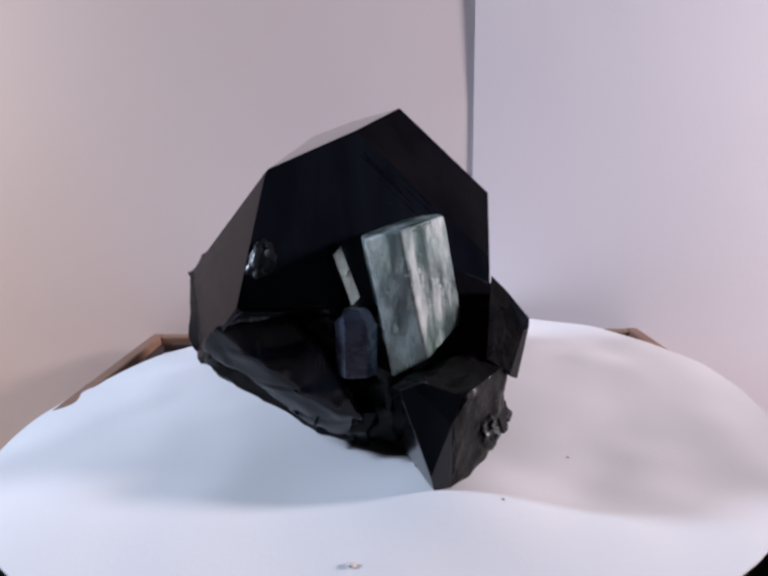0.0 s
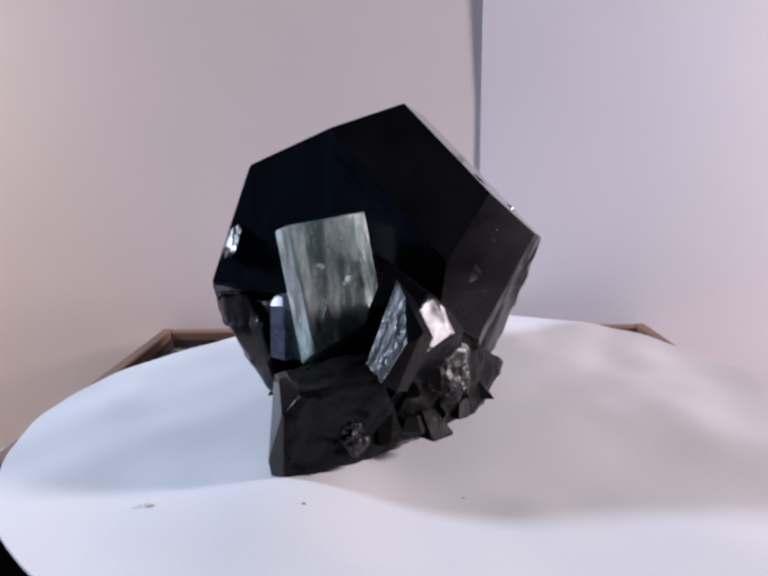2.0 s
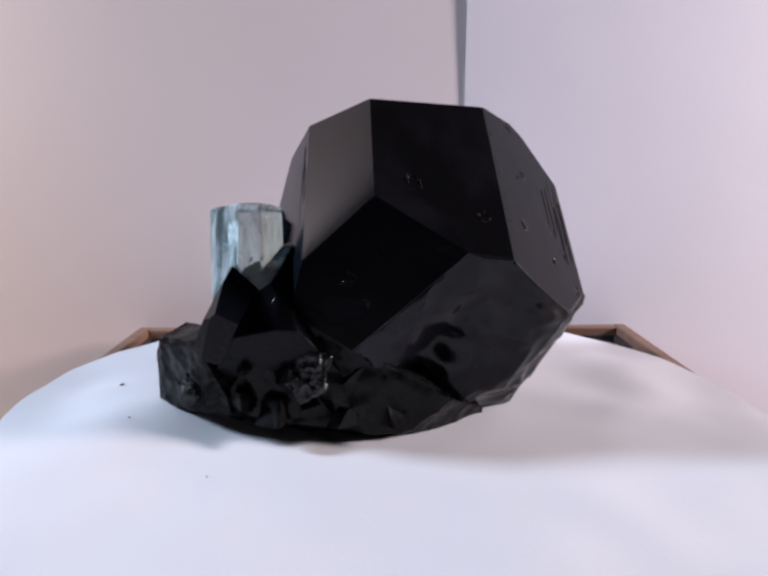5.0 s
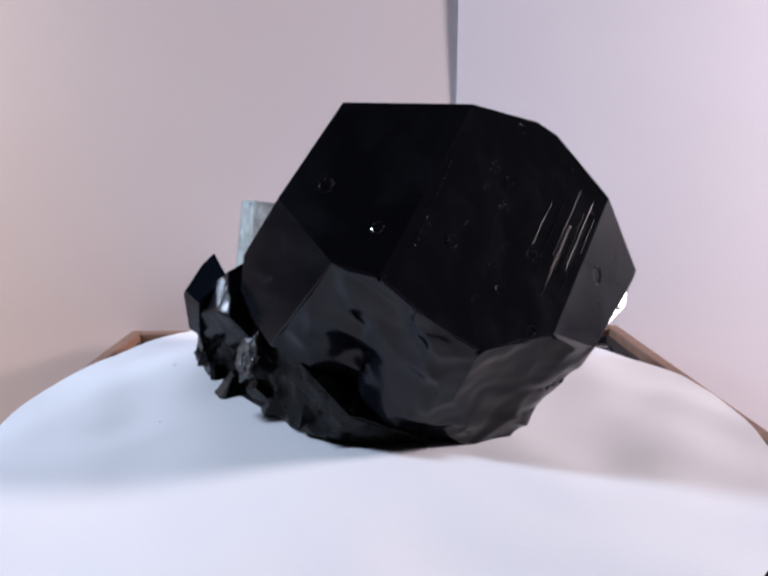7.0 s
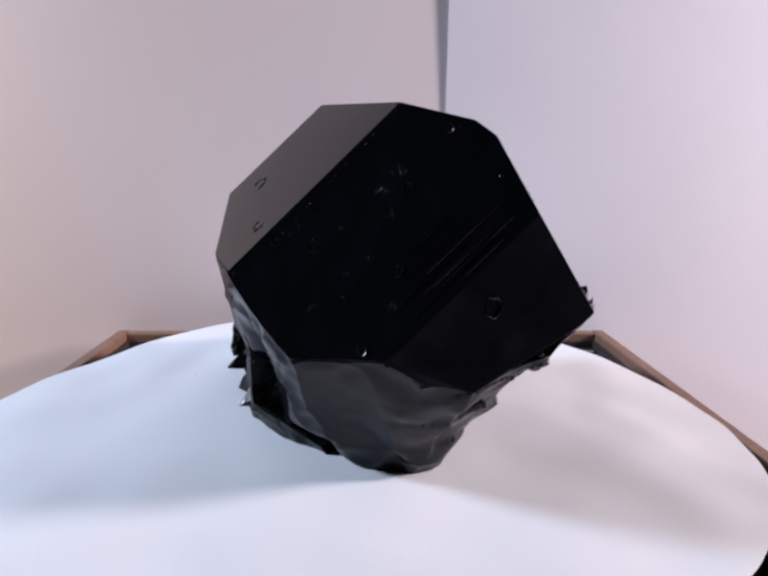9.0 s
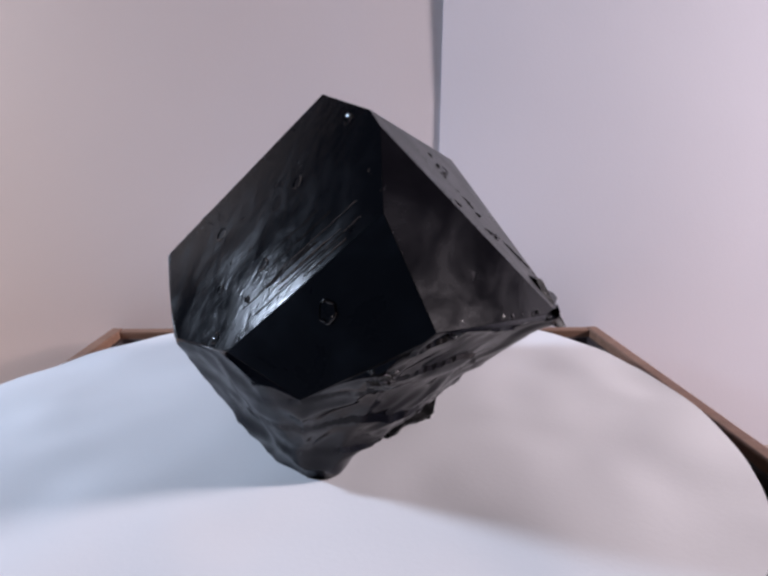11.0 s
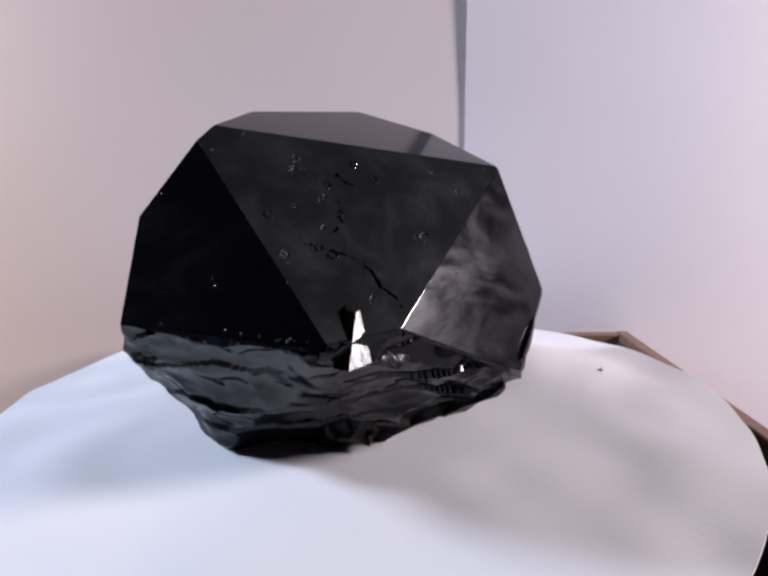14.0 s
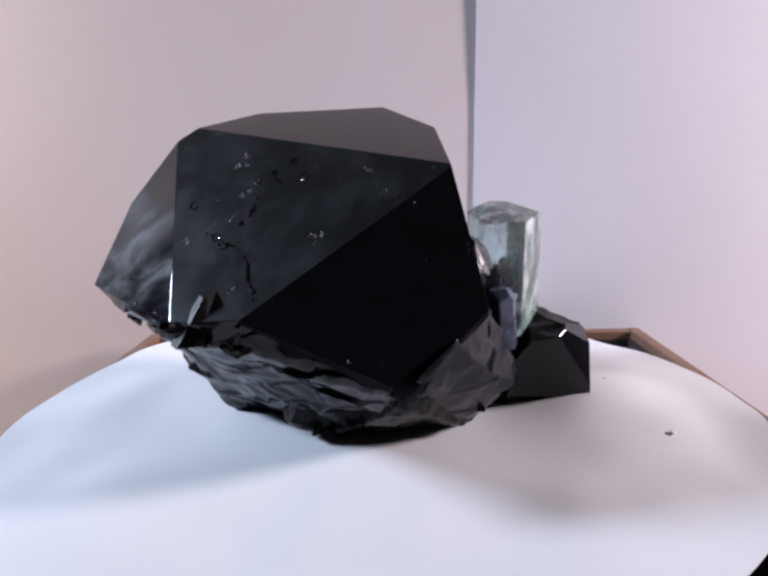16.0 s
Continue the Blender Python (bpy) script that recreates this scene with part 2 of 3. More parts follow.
FLOOR = -0.0575
structure("table_top", block(bmesh.new(), -0.9, 0.9, -0.7, 0.5, FLOOR - 0.03, FLOOR, 0.003), table_wood)
structure("wall_back", block(bmesh.new(), -1.5, 1.5, 0.55, 0.60, -0.8, 1.8), room_wall)
structure("wall_front", block(bmesh.new(), -1.5, 1.5, -1.8, -1.75, -0.8, 1.8), room_wall)
structure("wall_left", block(bmesh.new(), -1.55, -1.5, -1.8, 0.6, -0.8, 1.8), room_wall)
structure("wall_right", block(bmesh.new(), 1.5, 1.55, -1.8, 0.6, -0.8, 1.8), room_wall)
structure("ceiling", block(bmesh.new(), -1.55, 1.55, -1.8, 0.6, 1.8, 1.85), room_wall)
structure("floor", block(bmesh.new(), -1.55, 1.55, -1.8, 0.6, -0.85, -0.8), room_wall)


def paper_sheet(edge, far, y, bend, recede, name, m, high, label):
    """A standing sheet of paper; bend: how far its margin comes forward, more so towards the top; recede: how far its other end runs back."""
    bm, rows, cols = bmesh.new(), 36, 60
    grid = []
    for j in range(rows + 1):
        z = FLOOR + (high - FLOOR) * j / rows
        up = min(2.5, max(0.0, (z - 0.075) / 0.030))
        line = []
        for i in range(cols + 1):
            x = edge + (far - edge) * (i / cols) ** 2.2
            yy = y + 0.0012 * noise.noise(Vector((x * 9, z * 9, y * 30)))
            yy -= bend * (0.25 + 0.75 * up) * math.exp(-abs(x - edge) / 0.03)
            yy += recede * max(0.0, 0.01 - x) ** 2
            line.append(bm.verts.new((x, yy, z)))
        grid.append(line)
    for j in range(rows):
        for i in range(cols):
            bm.faces.new((grid[j][i], grid[j][i + 1], grid[j + 1][i + 1], grid[j + 1][i]))
    bmesh.ops.recalc_face_normals(bm, faces=bm.faces)
    bmesh.ops.solidify(bm, geom=bm.faces[:], thickness=0.0003)
    for f in bm.faces:
        f.smooth = True
    return tagged(new(name, mesh_of(name, bm, m)), label, "paper sheet", "backdrop sheets")


paper_sheet(0.0422, -0.50, 0.0846, 0.0, 0.30, "paper_sheet", cream_sheet, 0.30, "creamy white paper backdrop sheet, warm light painted in towards one side, standing upright")
paper_sheet(0.0344, 0.50, 0.0842, 0.0007, 0.0, "paper_sheet", white_sheet, 0.15, "cool white paper backdrop sheet overlapping its neighbour, standing upright")


# ---- the open wooden box under the turntable ----
def wooden_box():
    ob = tagged(new("wooden_box"), "brown stained wooden box, open on top, under the paper disc", "box")
    x0, x1, y0, y1, top, th = -0.0865, 0.0938, -0.100, 0.0815, -0.0050, 0.0042
    part("side_board", block(bmesh.new(), x0, x0 + th, y0, y1, FLOOR, top, 0.0006), box_wood, ob)
    part("side_board", block(bmesh.new(), x1 - th, x1, y0, y1, FLOOR, top, 0.0006), box_wood, ob)
    part("back_board", block(bmesh.new(), x0 + th, x1 - th, y1 - th, y1, FLOOR, top - 0.0002, 0.0006), box_wood, ob)
    part("front_board", block(bmesh.new(), x0 + th, x1 - th, y0, y0 + th, FLOOR, top - 0.0002, 0.0006), box_wood, ob)
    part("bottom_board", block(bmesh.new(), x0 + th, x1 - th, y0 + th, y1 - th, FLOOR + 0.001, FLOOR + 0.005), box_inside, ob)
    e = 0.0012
    # thin panels, darker than the boards, over the inner walls
    part("inner_panel", block(bmesh.new(), x0 + th, x1 - th, y1 - th - e, y1 - th, FLOOR + 0.005, top - 0.003), box_inside, ob, "dark panel inside the box")
    part("inner_panel", block(bmesh.new(), x0 + th, x0 + th + e, y0 + th, y1 - th - e, FLOOR + 0.005, top - 0.003), box_inside, ob, "dark panel inside the box")
    part("inner_panel", block(bmesh.new(), x1 - th - e, x1 - th, y0 + th, y1 - th - e, FLOOR + 0.005, top - 0.003), box_inside, ob, "dark panel inside the box")
    for x in (x0 + th + e, x1 - th - e - 0.006):
        part("corner_bracket", block(bmesh.new(), x, x + 0.006, y1 - th - e - 0.006, y1 - th - e, top - 0.016, top - 0.005, 0.0015), steel, ob, "dull grey metal corner bracket")
    ob.matrix_basis = pose(0, 0, 0, 0, 0, -1.2)
    return ob


wooden_box()


# ---- what turns ----
def turntable():
    ob = tagged(new("turntable"), "black motorised display turntable inside the box", "turntable")
    for name, r, z0, z1 in (("platter", 0.042, -0.0050, -0.0028), ("column", 0.02, FLOOR + 0.012, -0.0045)):
        bm = bmesh.new()
        bmesh.ops.create_cone(bm, cap_ends=True, segments=48, radius1=r, radius2=r, depth=z1 - z0)
        bmesh.ops.translate(bm, verts=bm.verts, vec=(0, 0, (z0 + z1) / 2))
        part(name, bm, black_plastic, ob)
    bm = bmesh.new()
    bmesh.ops.create_cone(bm, cap_ends=True, segments=48, radius1=0.05, radius2=0.045, depth=0.007)
    bmesh.ops.translate(bm, verts=bm.verts, vec=(0, 0, FLOOR + 0.0085))
    part("motor_base", bm, black_plastic, ob)
    return ob


def disc_height(x, y):
    r, a = math.hypot(x, y) / 0.0864, math.atan2(y, x)
    warp = 0.91 * math.cos(a) - 1.13 * math.sin(a) - 1.54 * math.cos(2 * a) + 0.85 * math.sin(2 * a)
    folds = 1.5 * noise.noise(Vector((x * 28, y * 28, 3.1))) + 0.6 * noise.noise(Vector((x * 70, y * 70, 7.7)))
    mound = 3.4 * math.exp(-((x - 0.011) ** 2 + (y + 0.046) ** 2) / (2 * 0.011 ** 2))
    inner = min(1.0, max(0.0, (r - 0.25) / 0.4))
    return MM * (warp * r * r + folds * inner + mound) - 0.0004


def paper_disc():
    """A hand-cut round of white paper: not quite round, not quite flat."""
    bm, rings, spokes = bmesh.new(), 40, 160
    centre = bm.verts.new((0, 0, disc_height(0, 0)))
    last = None
    for j in range(1, rings + 1):
        ring = []
        for i in range(spokes):
            a = math.tau * i / spokes
            edge = 86.35 + 1.74 * math.cos(a) + 3.84 * math.sin(a) + 2.1 * math.cos(2 * a) + 0.92 * math.sin(2 * a) + 2.1 * math.sin(3 * a) + 0.25 * noise.noise(Vector((i * 0.3, 0, 0)))
            r = edge * MM * j / rings
            x, y = r * math.cos(a), r * math.sin(a)
            ring.append(bm.verts.new((x, y, disc_height(x, y))))
        for i in range(spokes):
            k = (i + 1) % spokes
            bm.faces.new((centre, ring[i], ring[k]) if last is None else (last[i], ring[i], ring[k], last[k]))
        last = ring
    bmesh.ops.recalc_face_normals(bm, faces=bm.faces)
    if sum(f.normal.z for f in bm.faces) < 0:
        bmesh.ops.reverse_faces(bm, faces=bm.faces)
    bmesh.ops.solidify(bm, geom=bm.faces[:], thickness=0.0005)
    for f in bm.faces:
        f.smooth = True
    return tagged(new("paper_disc", mesh_of("paper_disc", bm, paper_disc_mat)), "round of white paper, slightly creased, on a turntable", "paper")


# kinds of face: 0 polished, 1 etched, 2 broken, 3 smooth fracture, 4 hazy, 5 matte, 6 frosted, 8 striated, 9 satin
CORE = [
    (-45.2, 34.7, 37.7, 0), (-72.9, 14.1, 37, 4), (-162.7, 68.3, 31.7, 0), (-176.1, 42.9, 28.5, 5), (25.8, 44.9, 28.7, 0), (61.7, 30.1, 25, 8),
    (83.9, 9.9, 31, 9), (155.1, 31.1, 32.5, 1), (-153.1, 18.9, 35.9, 1), (-5.5, 5.6, 35.6, 1), (-78.1, -44.9, 29.4, 3), (-61.5, -53.7, 29.1, 2),
    (177.1, -46.3, 29.2, 3), (147.6, -41.7, 28.8, 3), (164.6, -48.7, 27.9, 3), (65.7, -30.9, 30.8, 3), (117.3, -39.2, 32.2, 3), (12.2, -20.8, 30, 3),
    (0, -90, 32.6, 2), (-51.5, -70.8, 31.1, 2), (40.4, -35.2, 34.5, 2), (-171.5, -18.4, 37.5, 3), (25.7, -23.2, 31.4, 3), (34.9, -39.1, 32.7, 3),
    (-9, 1.4, 34.7, 1),
]
BASE = [
    (105.3, 58.7, 7.7), (-73.6, 37, 19.7), (-92.4, -85.2, 10.8), (-105.4, -10.1, 16.4), (-157.3, -59.3, 14.9), (128.5, 10, 18.4),
    (-138.3, -73.2, 12.5), (-135.8, -45.2, 18.6), (-138.5, -41.5, 20.3), (-123.3, 5.5, 24.8), (-22.1, -42.4, 24.2), (-11.8, -52.9, 20.5),
    (-5.1, -56.6, 19.9), (23.9, -62.9, 21.7), (-9.9, -36, 24.2), (0.8, -48.9, 22.5), (-168.5, -43.4, 23.1), (36.6, -35.6, 29.3),
    (0, -2.4, 23.4), (0, -90, 11.8),
]
FOOT = [
    (11.6, -85.5, 8, 2), (77.7, 6.8, 11.5, 2), (120.5, 36, 9.5, 2), (-123.5, 14.4, 7.5, 0), (51.3, 21.1, 13, 2), (161.5, 65.6, 9.1, 2),
    (-66.4, 74, 8.8, 2), (-108, 36, 8.5, 0), (-40.4, -0.2, 6, 2), (-84.6, 2.1, 8.6, 0), (-48.4, -60.1, 10.1, 2), (-20.7, -9.6, 8.2, 2),
    (-164.3, -12.5, 6.4, 0),
]
LEFT_BLOCK = [
    (-122, -20.3, 2.1), (71.1, 11.7, 4.6), (-122.5, -34.9, 2.2), (85.4, 41.6, 6.3), (22.1, 25.1, 7.8), (-21.6, 47.4, 10.6),
    (-115.7, -41.6, 3.9), (150, 70, 14), (-168.5, -43.4, 12.1), (-170.8, -46.7, 11.9), (-138.9, -43.5, 3.6), (-138.5, -41.5, 6.2),
    (-104.7, 3.1, 2.6),
]
SIDE_CRYSTAL = [
    (180, 0, 17), (90, 0, 30), (0, -90, 18), (-13.1, 25.6, 4), (5.1, 26.8, 6.6), (-20.8, -9.6, 3),
    (-0.4, -27.2, 2.3), (71.9, 28.5, 13.2), (56.4, 44.8, 12.4), (-64.2, 56.2, 6.8), (-79.4, 17.8, 3),
]
LEDGE = [
    (178, 5, 10), (8, 0, 10), (85, 8, 8.5), (-95, 5, 9), (130, 10, 9.5), (-140, 10, 11),
    (0, 90, 6), (0, -90, 4.3), (-40, 8, 10), (175.1, -57, 6), (166.1, -63.1, 6.4), (170.5, -61.1, 5.1),
    (142.9, -44, 7.8), (-150.4, -23.9, 5.4),
]
# hollows in the broken faces: place, radius, depth in mm
DENTS = (((23, 20, 27), 3.5, 2.0), ((21, 16, 19), 5, 4.5), ((19, 11, 10), 5, 4.0), ((24, 30, 24), 6, 2.5), ((24, 8, 10), 5, 2.0), ((-25, 46, 14), 7, 2.0), ((-36, 5, 15), 8, 2.0), ((-20, -18, 14), 6, 1.5), ((-33, 30, 18), 6, 1.6))
MATS = (polished, etched, broken, smooth, hazy, matte, sparkle, grey_quartz, striated, satin)


# small broken pieces grown onto the base: place and size in mm
SHARDS = [
    (23, -33, 9, 4.2), (20, -37, 8, 3.8), (25, -27, 8, 4.0), (16, -41, 8, 4.0), (10, -45, 9, 3.6), (25, -20, 6, 4.5), (24, -12, 6, 4.5), (23, -4, 5, 5.0), (22, 5, 5, 5.0),
    (21, 13, 6, 4.6), (24, -16, 14, 4.0), (24, -26, 15, 3.6), (23, -2, 13, 3.4), (18, -38, 15, 4.0), (-3, -30, 8, 4.0), (-12, -24, 8, 4.5), (-22, -18, 10, 4.5),
    (-20, 8, 3, 5.5), (-14, 2, 3, 5.0), (-24, 0, 6, 5.0), (-8, 30, 3, 4.0),
]


# small facets that catch a lamp: place, and their faces
GLINTS = [
    ((-45.1, 17.0, 31.4), [(-156.6, 23.2, 1.5, 6), (-100, 10, 1.8, 2), (75, 15, 2.0, 2), (180, 70, 3.2, 2), (0, 0, 6, 2), (0, -80, 3.4, 2), (150, 35, 1.7, 2)]),
    ((23.7, -30.6, 26.2), [(-90, 27, 0.5, 6), (28.9, 32.5, 5.4, 4), (-0.3, -15.9, 3.8, 2), (-153.8, -52.4, 6.2, 2), (170.7, 3.0, 3.6, 4), (90, -27, 6.0, 4), (-40.4, -0.2, 2.4, 2), (-49.4, 32.5, 2.0, 4)]),
    ((-6.6, -23.4, 36.3), [(-49.9, 17.8, 0.7, 6), (36, 12, 1.2, 0), (-146, -12, 1.2, 0), (-30, 78, 6.0, 0), (-120, 55, 4.2, 0), (30, 50, 4.6, 0), (-60, -72, 6.0, 2), (10, -55, 5.2, 2), (130, 0, 3, 0)]),
]
# grooves on the dull face: points in mm
CRACKS = [
    ((-28.1, 14.6, 51.0), (-29.8, 14.2, 49.3), (-31.2, 14.7, 47.6), (-32.7, 16.3, 46.0)),
    ((-36.7, 12.7, 41.4), (-39.7, 10.8, 37.9), (-41.6, 8.7, 35.7), (-43.0, 7.8, 34.1)),
    ((-33.9, 22.0, 43.9), (-34.4, 20.0, 43.6), (-35.2, 18.2, 43.0), (-35.8, 15.9, 42.6), (-36.7, 12.9, 41.4)),
    ((-23.9, 13.3, 55.9), (-25.3, 12.0, 54.1), (-25.7, 10.6, 53.5)),
]
# growth pits on the mirror faces: number of the face, place, size in mm
PITS = [
    (4, (19.4, 9.3, 52.2), 1.5), (4, (20.3, 23, 45.3), 1.1), (5, (11.5, 32.7, 42.9), 1.0), (5, (-4.7, 35, 52.6), 0.9), (5, (-1.4, 41.8, 39.6), 0.9),
    (5, (7.6, 40.3, 34.4), 0.7), (5, (5.6, 46, 27.5), 0.8), (6, (-15.2, 49.1, 34.5), 1.4), (5, (-12.8, 32.6, 62.9), 0.8),
    (3, (-25.8, 15.8, 53.6), 0.6), (3, (-30.6, 27, 49.3), 0.7), (3, (-35.1, 19.7, 43.9), 0.7), (3, (-36, 17.7, 42.7), 0.8), (3, (-24.4, 6.7, 54.5), 0.7), (3, (-22, 9.7, 57.2), 0.6),
]
# chipped edges: from, to (mm), how many chips, how wide
CHIPPED = [
    ((-23.5, 47.3, 48.5), (-31.6, 50.6, 33.6), 34, 0.3), ((-31.4, 50.2, 33.4), (-46, 24, 31.0), 46, 0.7), ((-19.8, 37.2, 61.6), (-47, 21.8, 31.2), 30, 0.25), ((-6, 26, 67.3), (22, 30.5, 39), 30, 0.25),
    ((-17, 34.2, 64), (-6, 26, 67.5), 16, 0.3), ((-46, 19, 30), (-41, -4, 24), 36, 0.8),
]
# growth lines: face, the crystal edge that they follow (mm), how far from it, how many, width
STRIAE = [(1, (-3.9, -13.6, 63.7), (23.4, -12.1, 37.4), 0.5, 6, 0.22), (5, (-23.4, 47.4, 49.1), (2, 48.7, 26.4), 1.0, 11, 0.20)]
# knobbly, sparkling fracture patches: place, way they look, size in mm
KNOBS = [((-44.0, 10.6, 29.4), (-170, 20), 3.4, 3.8), ((23.7, -12.2, 16.2), (-20, 15), 5.0, 6.0), ((-23.6, 49.0, 25.6), (115, -20), 2.4, 2.8), ((-40, 1, 25), (-170, 5), 4.5, 2.6), ((19.0, -37.0, 9.5), (-60, 0), 2.4, 3.0)]
# rough scars on the crystal: place, way it looks, size in mm
SCARS = [((-22.0, -26.6, 39.9), (-105, 25), 2.6, 3.6)]


def prism(foot, head, wide, deep, turn, top_tilt, chips=()):
    """A six-sided crystal between two points (mm), with a slightly slanted flat end and broken chips."""
    a, b = Vector(foot) * MM, Vector(head) * MM
    axis = (b - a).normalized()
    side = axis.cross(Vector((0, 1, 0))).normalized()
    bm = bmesh.new()
    bmesh.ops.create_cone(bm, cap_ends=True, segments=6, radius1=1, radius2=1, depth=1)
    m = Matrix((side, axis.cross(side), axis)).transposed().to_4x4()
    for v in bm.verts:
        p = Matrix.Rotation(radians(turn), 3, "Z") @ v.co
        v.co = Vector((p.x * wide * MM / 2, p.y * deep * MM / 2, v.co.z * (b - a).length))
    bmesh.ops.transform(bm, verts=bm.verts, matrix=Matrix.Translation((a + b) / 2) @ m)
    cuts = [(b, (axis + facing(*top_tilt) * 0.12).normalized())] + [(Vector(p) * MM, facing(*n)) for p, n in chips]
    for co, no in cuts:
        r = bmesh.ops.bisect_plane(bm, geom=bm.verts[:] + bm.edges[:] + bm.faces[:], dist=1e-7, plane_co=co, plane_no=no, clear_outer=True)
        edges = [e for e in r["geom_cut"] if isinstance(e, bmesh.types.BMEdge)]
        if len(edges) > 2:
            bmesh.ops.contextual_create(bm, geom=edges)
    bmesh.ops.recalc_face_normals(bm, faces=bm.faces)
    return bm


def specimen():
    ob = tagged(new("mineral_specimen"), "black smoky quartz crystal with a pale blue aquamarine, on white paper", "mineral")
    bm = cut_crystal((-7, 17, 32), CORE)
    wear(bm, 0.00007)
    roughen(bm, 0.0010, 0.0024, 0.010, {2, 3}, 3.0, 0.25, DENTS, {3})
    part("quartz_crystal", bm, MATS, ob, "large black smoky quartz crystal with flat mirror faces")
    bm = roughen(wear(cut_crystal((-1, -9, 11), BASE), 0.0005), 0.0013, 0.0022, 0.013, None, 9.0, 0.3)
    part("fractured_base", bm, broken, ob, "rough black fractured base of the specimen")
    bm = wear(cut_crystal((11, -38, 12), FOOT), 0.0003)
    roughen(bm, 0.0010, 0.0014, 0.009, {2}, 5.0, 0.3)
    part("foot_crystal", bm, MATS, ob, "stubby black quartz crystal at the foot")
    bm = roughen(cut_crystal((-15, 7, 4.6), LEDGE, 0.1), 0.0011, 0.0016, 0.006, None, 17.0, 0.3)
    part("bottom_ledge", bm, broken, ob, "dark broken ledge under the crystal")
    bm = roughen(wear(cut_crystal((-19, -25, 17), LEFT_BLOCK), 0.0004), 0.0012, 0.0010, 0.010, None, 21.0, 0.0, (), {0})
    part("broken_shoulder", bm, smooth, ob, "smooth conchoidal black shoulder")
    bm = roughen(wear(cut_crystal((23, -25, 21), SIDE_CRYSTAL), 0.0003), 0.0012, 0.0004, 0.008, None, 13.0)
    part("side_crystal", bm, etched, ob, "black quartz crystal leaning beside the aquamarine")
    bm = wear(prism((9.8, -26.7, 17.0), (4.6, -27.6, 46.3), 17.85, 16.9, 6.4, (160, -20), (((13.6, -29.5, 26.2), (0, -55)), ((8, -32, 19.4), (0, -74)), ((10.5, -30.6, 35.6), (-45.9, 7.3)))), 0.0005)
    part("aquamarine_crystal", bm, beryl_mat, ob, "pale blue-green translucent aquamarine prism with a flat end")
    bm = wear(prism((-4.5, -29.0, 18), (-4.4, -28.2, 30.8), 8, 6, 30, (90, 30), (((-6.8, -29, 30), (-170, 38)), ((-3.0, -29, 30.2), (-20, 40)), ((-4.5, -30.6, 29.5), (-95, 35)))), 0.0003)
    part("small_crystal", bm, grey_quartz, ob, "small grey quartz crystal")
    rnd = random.Random(5)
    bm = bmesh.new()
    for i in range(14):
        k = rnd.uniform(0.12, 0.92)
        at = Vector((9.8, -26.7, 17.0)).lerp(Vector((4.6, -27.6, 46.3)), k) + Vector((rnd.uniform(-5, 5), rnd.uniform(-3.5, 3.5), 0))
        size = rnd.uniform(0.25, 0.8) * (0.6 if i % 3 else 1.3)
        r = bmesh.ops.create_icosphere(bm, subdivisions=1, radius=1, matrix=Matrix.LocRotScale(at * MM, Euler((rnd.uniform(0, 3), rnd.uniform(0, 3), rnd.uniform(0, 3))), Vector((size, size * 0.7, 0.06 + 0.06 * size)) * MM))
        for v in r["verts"]:
            v.co += Vector((rnd.uniform(-1, 1), rnd.uniform(-1, 1), rnd.uniform(-1, 1))) * 0.12 * size * MM
    part("inclusion", bm, veil_mat, ob, "white veil-like inclusions inside the aquamarine")
    for at, faces in GLINTS:
        part("small_facet", cut_crystal(at, faces, 0.1), MATS, ob, "small bright quartz facet")
    out, far = facing(*CORE[3][:2]), CORE[3][2]
    for line in CRACKS:
        bm, rows = bmesh.new(), []
        pts = []
        for a, b in zip(line, line[1:]):
            for k in range(4):
                pts.append(Vector(a).lerp(Vector(b), k / 4))
        pts.append(Vector(line[-1]))
        for i, p in enumerate(pts):
            p = (p - out * ((p - Vector((-7, 17, 32))).dot(out) - far)) + Vector((rnd.uniform(-0.3, 0.3), rnd.uniform(-0.35, 0.35), 0))
            along = (pts[min(i + 1, len(pts) - 1)] - pts[max(i - 1, 0)]).normalized()
            side = out.cross(along).normalized() * rnd.uniform(0.12, 0.42) * (0.3 if i in (0, len(pts) - 1) else 1)
            rows.append([bm.verts.new(q * MM) for q in (p - side - out * 0.3, p - side * 0.4 + out * rnd.uniform(0.05, 0.3), p + side * 0.5 + out * 0.06, p + side - out * 0.3)])
        for a, b in zip(rows, rows[1:]):
            for i in range(3):
                bm.faces.new((a[i], a[i + 1], b[i + 1], b[i]))
        bmesh.ops.recalc_face_normals(bm, faces=bm.faces)
        part("crack", bm, etched, ob, "jagged open crack across the dull crystal face")
    for at, way, wide, high in SCARS:
        bm = bmesh.new()
        bmesh.ops.create_icosphere(bm, subdivisions=4, radius=1)
        for v in bm.verts:
            n = noise.noise(v.co * 1.7 + Vector((3, 1, 4))) * 0.5 + noise.noise(v.co * 4) * 0.12
            v.co = Vector((v.co.x * wide * (1 + n), v.co.y * high * (1 + n), v.co.z * 0.6 * (1 + 0.8 * n))) * MM
        bmesh.ops.transform(bm, verts=bm.verts, matrix=Matrix.Translation(Vector(at) * MM) @ facing(*way).to_track_quat("Z", "Y").to_matrix().to_4x4())
        part("scar", bm, sparkle, ob, "rough greyish chipped scar")
